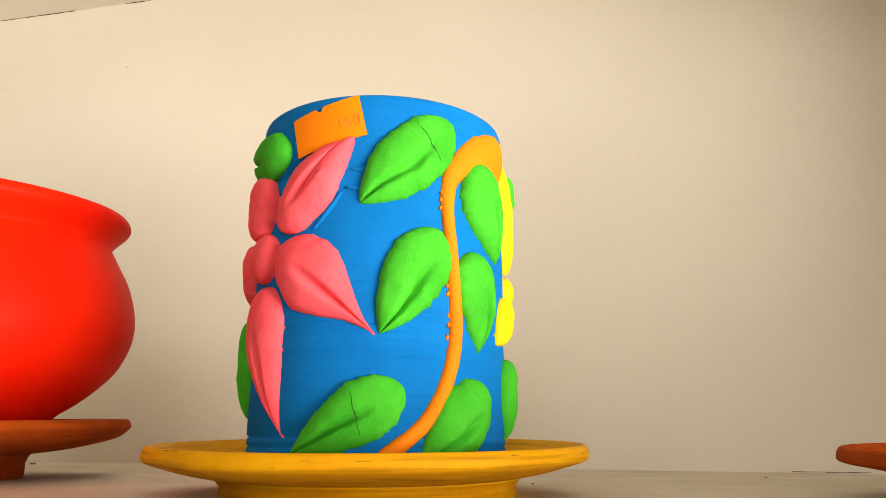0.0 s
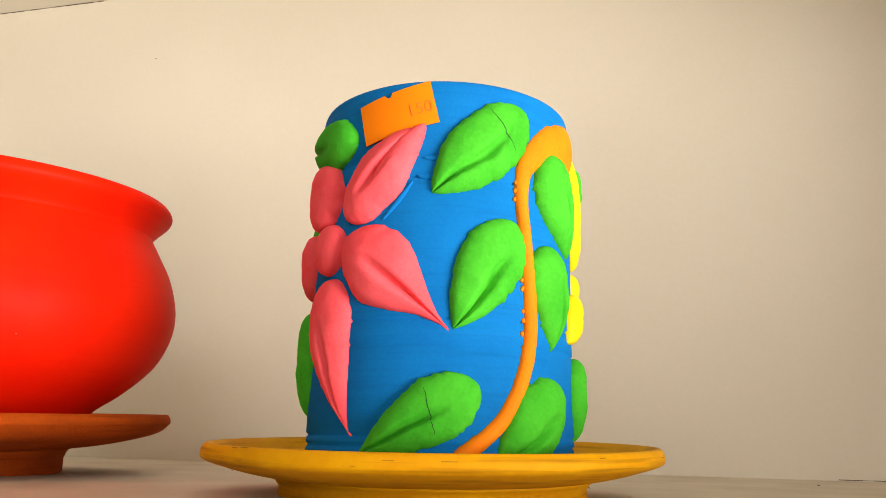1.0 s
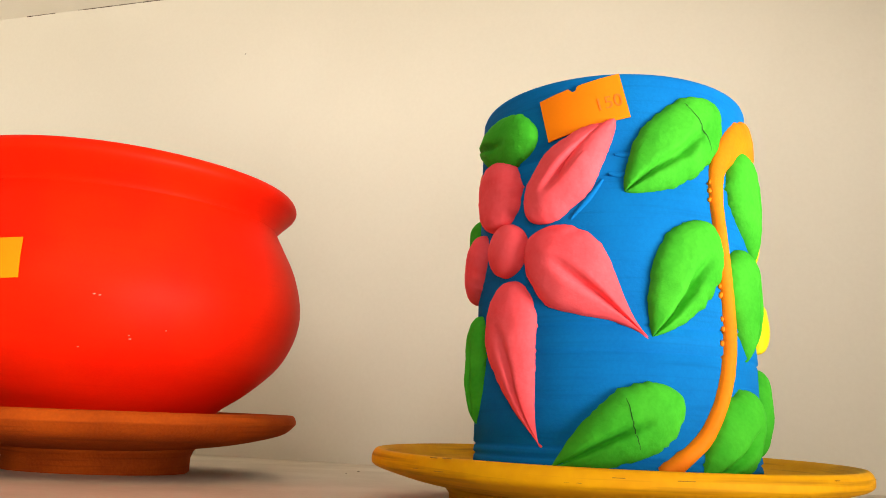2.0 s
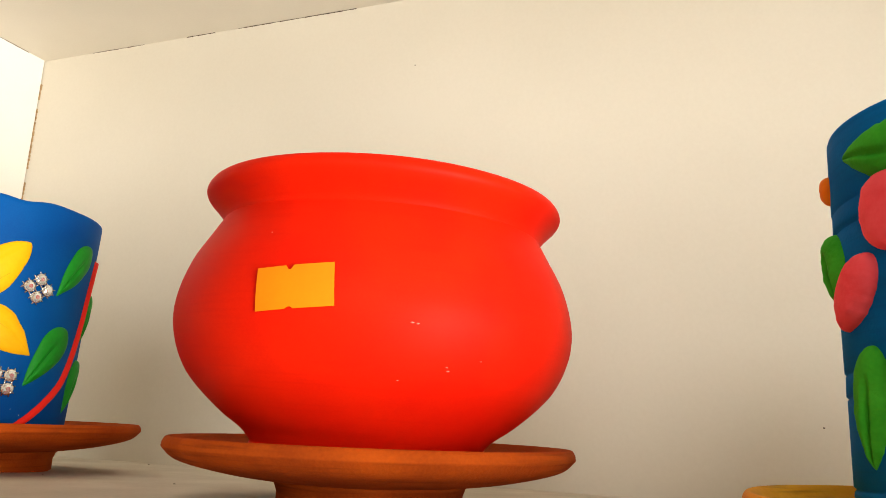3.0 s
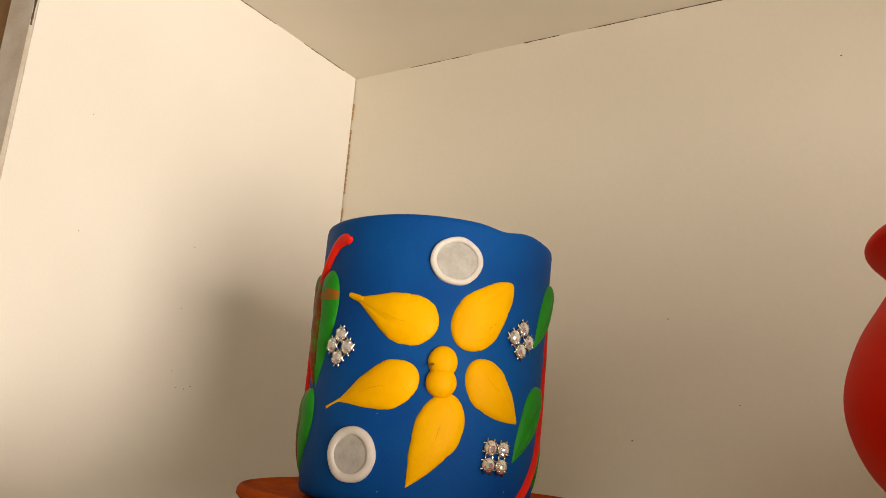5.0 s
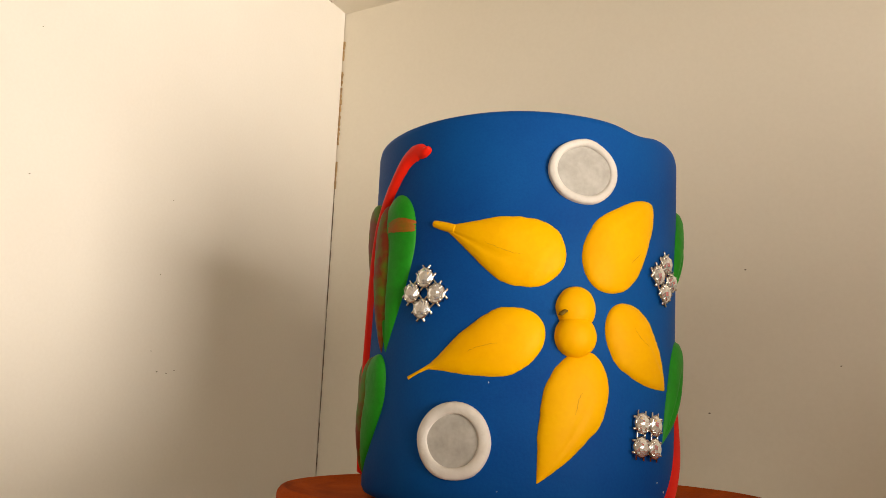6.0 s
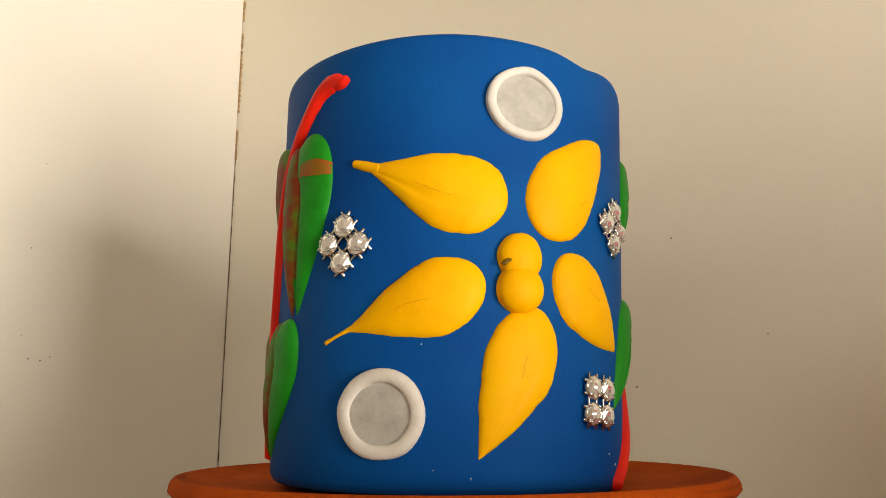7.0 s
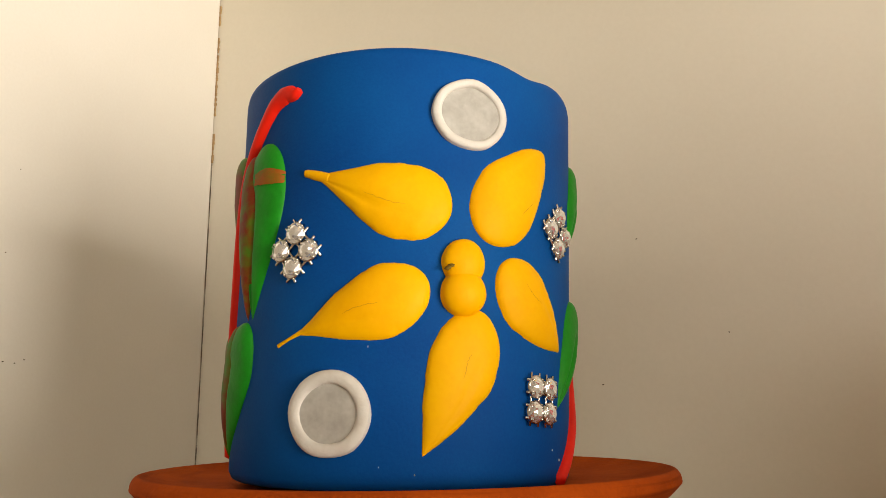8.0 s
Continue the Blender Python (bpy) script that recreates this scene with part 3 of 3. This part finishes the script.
# ---- the red pot ----
R0 = 0.0190
pot_r = thing("flower_pot", pose(-0.2319, 0.3688, 0.0221, 0.6, 1.9, 0) @ Matrix.Diagonal((0.9564, 0.9564, 0.9423, 1)), "round red painted clay pot with a flared rim", "flower pot", "pots on the shelf")
outer = [(0.0, 0.0), (0.0360, 0.0), (0.0395, 0.0030), (0.0428, 0.0066), (0.0500, 0.0118), (0.0577, 0.0188), (0.0630, 0.0252), (0.0668, 0.0335), (0.0684, 0.0420), (0.0676, 0.0505), (0.0645, 0.0605), (0.0600, 0.0690), (0.0560, 0.0762)]
mesh_ob("body", lathe(smooth_profile(outer, 5), 160, 0.004, 7.0), RED, pot_r)
lip = [(0.0560, 0.0762), (0.0568, 0.0778), (0.0590, 0.0805), (0.0617, 0.0833), (0.0628, 0.0853), (0.0625, 0.0872), (0.0610, 0.0890), (0.0592, 0.0886), (0.0572, 0.0862), (0.0540, 0.0815), (0.0520, 0.0760), (0.0560, 0.0650), (0.0600, 0.0420), (0.0500, 0.0160), (0.0, 0.0080)]
mesh_ob("rim", lathe(smooth_profile(lip, 5), 160, 0.004, 7.0), RED, pot_r)


def on_red(u0, z0):
    def at(u, v, h):
        zz = z0 + v - R0
        r = 0.0684 - 0.0000 - 8.2 * (zz - 0.0420) ** 2 + h
        a = (u0 + u) / 0.068
        return Vector((r * math.sin(a), -r * math.cos(a), zz))
    return at


put("price_tag", paper_tag(lambda u, v, h: on_red(0.0074, 0.0666)(u, v, h + 0.0003), 0.0228, 0.0124, math.radians(6)), TAG, pot_r, "orange paper price tag", False)
# pale scuffs in the paint, with glints of the window painted among them
bm = bmesh.new()
for k, (u, z, r) in enumerate(((0.0405, 0.0588, 0.0007), (0.0420, 0.0586, 0.0006), (0.0520, 0.0465, 0.0006), (0.0515, 0.0475, 0.0004), (0.0380, 0.0430, 0.0003), (0.062, 0.0500, 0.0004), (-0.004, 0.0830, 0.0003))):
    c = on_red(u, z)(0, 0, 0.0)
    blob(bm, c, r, (1.0, 0.35, 0.35), k)
tagged(mesh_ob("scuffs_and_glints", bm, SCUFF_GLINT, pot_r, "pale scuffs and painted glints on the red paint"), kind="stuff")

# ---- the blue pot with a yellow flower and mirrors ----
B0, B1 = 0.0188, 0.1158
wb = Wall(0.0424, 0.0441, B1 - B0, B0)
pot_b = thing("flower_pot", pose(-0.4406, 0.3840, 0.0237, -0.84, 1.37, 0.8) @ Matrix.Diagonal((1.006, 1.006, 1.0036, 1)), "satin blue clay pot with raised yellow flower and mirrors", "flower pot", "pots on the shelf")


def crest(a):
    u = math.atan2(math.cos(a), -math.sin(a)) * wb.unit
    return -0.0013 * math.exp(-((u - 0.047) / 0.0065) ** 2) + 0.0004 * math.exp(-((u - 0.060) / 0.008) ** 2) + 0.0004 * noise.noise((1.5 * math.cos(a), 1.5 * math.sin(a), 3.0))


top = B1 - B0
prof = [(0, 0), (0.0402, 0.0), (0.0415, 0.0006), (0.0423, 0.0022), (0.0429, 0.027), (0.0434, 0.055), (0.0439, 0.085), (0.0441, top - 0.002), (0.0439, top - 0.0005), (0.0433, top), (0.0400, top), (0.0393, top - 0.001), (0.0380, 0.008), (0, 0.008)]
mesh_ob("body", lathe(prof, 160, 0.004, 11.0, crest), BLUE_SATIN, pot_b)
for k, (e, t, wd, pos, bend, bl) in enumerate((
        ((0.0261, 0.0773), (-0.0074, 0.0876), 0.0174, 0.31, 0.0006, 0.60),
        ((0.0333, 0.0728), (0.0523, 0.0968), 0.0174, 0.38, 0.0006, 0.56),
        ((0.0216, 0.0622), (-0.0102, 0.0506), 0.0158, 0.32, 0.0008, 0.60),
        ((0.0383, 0.0675), (0.0612, 0.0495), 0.0158, 0.38, -0.0010, 0.55),
        ((0.0337, 0.0566), (0.0208, 0.0259), 0.0158, 0.36, 0.0008, 0.55))):
    bm = drop(wb, e, t, wd * 1.03, 0.0029, pos, bend, crease=0.12, rough=0.00010, seed=60 + 1.7 * k, side=0.35, tail=(1.6, 0.62, 1.5, 1.0, 1.05)[k], ragged=0.025)
    copy = bm.copy()
    petal = put("petal", bm, PETAL, pot_b, "golden yellow clay petal")
    d, c = Vector(t) - Vector(e), Vector(e)
    side = Vector((-d.y, d.x)).normalized() * wd
    a, b, off = ((0.28, 0.55, 0.10), (0.35, 0.52, -0.22), (0.34, 0.56, 0.04), (0.24, 0.46, 0.02), (0.30, 0.46, 0.05))[k]
    split(wb, copy, [tuple(c + d * (a + (b - a) * q) + side * (off + 0.02 * math.sin(4 * q + k))) for q in (0, 0.33, 0.66, 1)], petal, CRACK, 0.00009)
    copy.free()
put("petal_tail", cord(wb, [(-0.0010, 0.0855, 0.0026), (-0.0042, 0.0865, 0.0025), (-0.0076, 0.0876, 0.0019)], 0.0013), PETAL, pot_b, "blunt drawn-out tip of a yellow petal")
put("petal_tail", cord(wb, [(-0.0060, 0.0520, 0.0018), (-0.0102, 0.0503, 0.0010), (-0.0137, 0.0488, 0.0014)], 0.0008), PETAL, pot_b, "thin drawn-out tip of a yellow petal")
put("flower_center", button(wb, 0.0290, 0.0602, 0.0052, 0.0053, 0.0042, 5.0), PETAL, pot_b, "round golden yellow clay center")
put("flower_center", button(wb, 0.0290, 0.0668, 0.0050, 0.0054, 0.0036, 6.0), PETAL, pot_b, "round golden yellow clay center")
bm = bmesh.new()
blob(bm, wb.at(0.0255, 0.0655, 0.0033), 0.0006, (1.5, 0.3, 0.8), 3)
blob(bm, wb.at(0.0249, 0.0650, 0.0031), 0.0005, (1.5, 0.3, 1.0), 4)
mesh_ob("stain", bm, STAIN, pot_b, "small dark stain in the yellow clay")
for k, (e, t, wd, mat) in enumerate((
        ((-0.0205, 0.0974), (-0.0245, 0.0542), 0.0165, LEAF_SATIN), ((-0.0360, 0.0983), (-0.0400, 0.0736), 0.0130, LEAF_SMEAR),
        ((-0.0265, 0.0550), (-0.0405, 0.0235), 0.0150, LEAF_SATIN), ((-0.0430, 0.0545), (-0.0500, 0.0289), 0.0130, LEAF_SMEAR),
        ((0.0850, 0.1021), (0.0670, 0.0755), 0.0130, LEAF_SATIN), ((0.0775, 0.0631), (0.0595, 0.0360), 0.0145, LEAF_SATIN),
        ((0.0970, 0.0821), (0.0940, 0.0583), 0.0120, LEAF_SATIN), ((0.0970, 0.0507), (0.0870, 0.0260), 0.0120, LEAF_SATIN))):
    bm = drop(wb, e, t, wd, 0.0030, 0.32, crease=0.5, rough=0.00006, seed=80 + 1.9 * k, side=-0.15)
    copy = bm.copy()
    leaf = put("leaf", bm, mat, pot_b, "dark green clay leaf smeared with red" if mat is LEAF_SMEAR else "dark green clay leaf with a fold")
    if k == 0:
        for z in (0.0870, 0.0880, 0.0890):
            band = split(wb, copy, [(-0.0221, z), (-0.0195, z + 0.0003), (-0.0160, z), (-0.0137, z - 0.0004)], leaf, SMEAR_RED, 0.0018, 0.00022)
            band.name = "red_smear"
            band["label"] = "red smear across the green leaf"
        put("fold", drop(wb, (-0.0258, 0.0955), (-0.0268, 0.0550), 0.0100, 0.0038, 0.34, rough=0.00008, seed=97.0), LEAF_SMEAR, leaf, "olive green fold streaked with red")
    if k == 2:
        put("fold", drop(wb, (-0.0312, 0.0548), (-0.0432, 0.0240), 0.0092, 0.0034, 0.36, rough=0.00008, seed=99.0), LEAF_SMEAR, leaf, "olive green fold streaked with red")
    copy.free()
put("stem", cord(wb, [(-0.0098, 0.1081, 0.0014), (-0.0116, 0.1074, 0.0030), (-0.0143, 0.1080, 0.0048), (-0.0180, 0.1066, 0.0044), (-0.0224, 0.1024, 0.0038), (-0.0288, 0.0951, 0.0034), (-0.0340, 0.0872, 0.0032), (-0.0375, 0.0755, 0.0030), (-0.0395, 0.0583, 0.0030), (-0.0440, 0.0393, 0.0028), (-0.0500, 0.0231, 0.0028)], 0.0022), STEM_RED, pot_b, "thin red clay stem")
put("stem", cord(wb, [(0.0599, 0.0203, 0.0030), (0.0660, 0.0249, 0.0032), (0.0723, 0.0306, 0.0033), (0.0804, 0.0395, 0.0034), (0.0855, 0.0510, 0.0034), (0.0900, 0.0679, 0.0032), (0.0925, 0.0821, 0.0032), (0.0970, 0.0983, 0.0034)], 0.0022), STEM_RED, pot_b, "thin red clay stem")


def mirror(u, z, ru, rz, hole, high):
    ring = put("mirror_ring", button(wb, u, z, ru, rz, high, u * 90, hole, sharp=0.3), RING, pot_b, "white clay ring")
    a = u / wb.unit
    bm = bmesh.new()
    rows = []
    r = wb.at(u, z, 0.0).xy.length + 0.00055
    for k in (0.0, 0.5, 1.14):
        rows.append([bm.verts.new((ru * hole * k * math.cos(2 * math.pi * j / 48), -0.0002 * (1 - k), rz * hole * k * math.sin(2 * math.pi * j / 48))) for j in range(48)] if k else [bm.verts.new((0, -0.0002, 0))])
    for j in range(48):
        i = (j + 1) % 48
        bm.faces.new((rows[0][0], rows[1][j], rows[1][i]))
        bm.faces.new((rows[1][j], rows[2][j], rows[2][i], rows[1][i]))
    sag = (ru * hole) ** 2 / (2 * wb.unit)
    bm.transform(Matrix.Translation((r * math.sin(a), -r * math.cos(a), z - B0)) @ Matrix.Rotation(a, 4, "Z") @ Matrix.Translation((0, sag * 0.25, 0)))
    bmesh.ops.recalc_face_normals(bm, faces=bm.faces[:])
    mesh_ob("mirror", bm, MIRROR, ring, "round scratched mirror glass with its reflection painted grey")


mirror(0.0302, 0.1011, 0.0089, 0.0083, 0.74, 0.0015)
mirror(0.0010, 0.0345, 0.0096, 0.0090, 0.66, 0.0017)


def stone_mesh():
    """A round faceted stone, its table outwards (+z)."""
    bm = bmesh.new()
    rings = [(0.00235, 0.0), (0.00235, 0.0004), (0.0017, 0.0011), (0.0009, 0.0015)]
    n = 10
    rows = [[bm.verts.new((r * math.cos(2 * math.pi * (j + 0.5 * (k % 2)) / n), r * math.sin(2 * math.pi * (j + 0.5 * (k % 2)) / n), z)) for j in range(n)] for k, (r, z) in enumerate(rings)]
    for a, b in zip(rows, rows[1:]):
        for j in range(n):
            i = (j + 1) % n
            bm.faces.new((a[j], a[i], b[j]))
            bm.faces.new((a[i], b[i], b[j]))
    bm.faces.new(rows[-1])
    bm.faces.new(rows[0][::-1])
    bmesh.ops.recalc_face_normals(bm, faces=bm.faces[:])
    return bm


def bar(bm, a, b, r):
    """A thin bar between two points."""
    a, b = Vector(a), Vector(b)
    d = b - a
    m = Matrix.Translation((a + b) / 2) @ d.to_track_quat("Z", "Y").to_matrix().to_4x4()
    bmesh.ops.create_cone(bm, cap_ends=True, segments=6, radius1=r, radius2=r * 0.9, depth=d.length, matrix=m)


stone_data = bpy.data.meshes.new("rhinestone")
sb = stone_mesh()
sb.to_mesh(stone_data)
sb.free()
stone_data.materials.append(STONE)


def rhinestones(u, z, turn, pitch):
    """Four stones in cups, held by a little metal grid with cut ends."""
    c, s = math.cos(turn), math.sin(turn)
    g = pitch / 2
    bm = bmesh.new()
    spots = []

    def at(x, y, h):
        return wb.at(u + x * c - y * s, z + x * s + y * c, h)

    for x, y in ((-g, -g), (g, -g), (g, g), (-g, g)):
        p = at(x, y, 0.0009)
        a = (u + x * c - y * s) / wb.unit
        face = Matrix.Translation(p) @ Matrix.Rotation(a, 4, "Z") @ Matrix.Rotation(radians(90), 4, "X")
        spots.append(face)
        bmesh.ops.create_cone(bm, cap_ends=True, segments=16, radius1=0.0022, radius2=0.0026, depth=0.0016, matrix=face @ Matrix.Translation((0, 0, -0.0004)))
        for k in range(4):
            q = radians(45 + 90 * k)
            bar(bm, face @ Vector((0.0026 * math.cos(q), 0.0026 * math.sin(q), -0.0004)), face @ Vector((0.0021 * math.cos(q), 0.0021 * math.sin(q), 0.0010)), 0.0003)
    for k in (-g * 1.5, -g * 0.5, g * 0.5, g * 1.5):
        e = g + 0.0031
        bar(bm, at(k, -e, 0.0008), at(k, e, 0.0008), 0.00034)
        bar(bm, at(-e, k, 0.0010), at(e, k, 0.0010), 0.00034)
    t = put("rhinestone_trim", bm, SILVER, pot_b, "silver metal setting with four stones")
    for face in spots:
        ob = new("rhinestone", stone_data)
        ob.parent = t
        ob.matrix_local = face


rhinestones(-0.0090, 0.0697, radians(41), 0.0055)
rhinestones(0.0583, 0.0782, radians(40), 0.0055)
rhinestones(0.0510, 0.0383, radians(-3), 0.0055)
# chips in the blue paint
bm = bmesh.new()
for k, (u, z, r) in enumerate(((0.0195, 0.0227, 0.0003), (0.0120, 0.0241, 0.0002), (0.0610, 0.0251, 0.0004), (0.0570, 0.0274, 0.0003), (0.0090, 0.0484, 0.0004))):
    blob(bm, wb.at(u, z, 0.0), r * 0.65, (0.7, 0.4, 1.3), k)
tagged(mesh_ob("paint_chips", bm, RING, pot_b, "tiny pale chips in the paint"), kind="stuff")
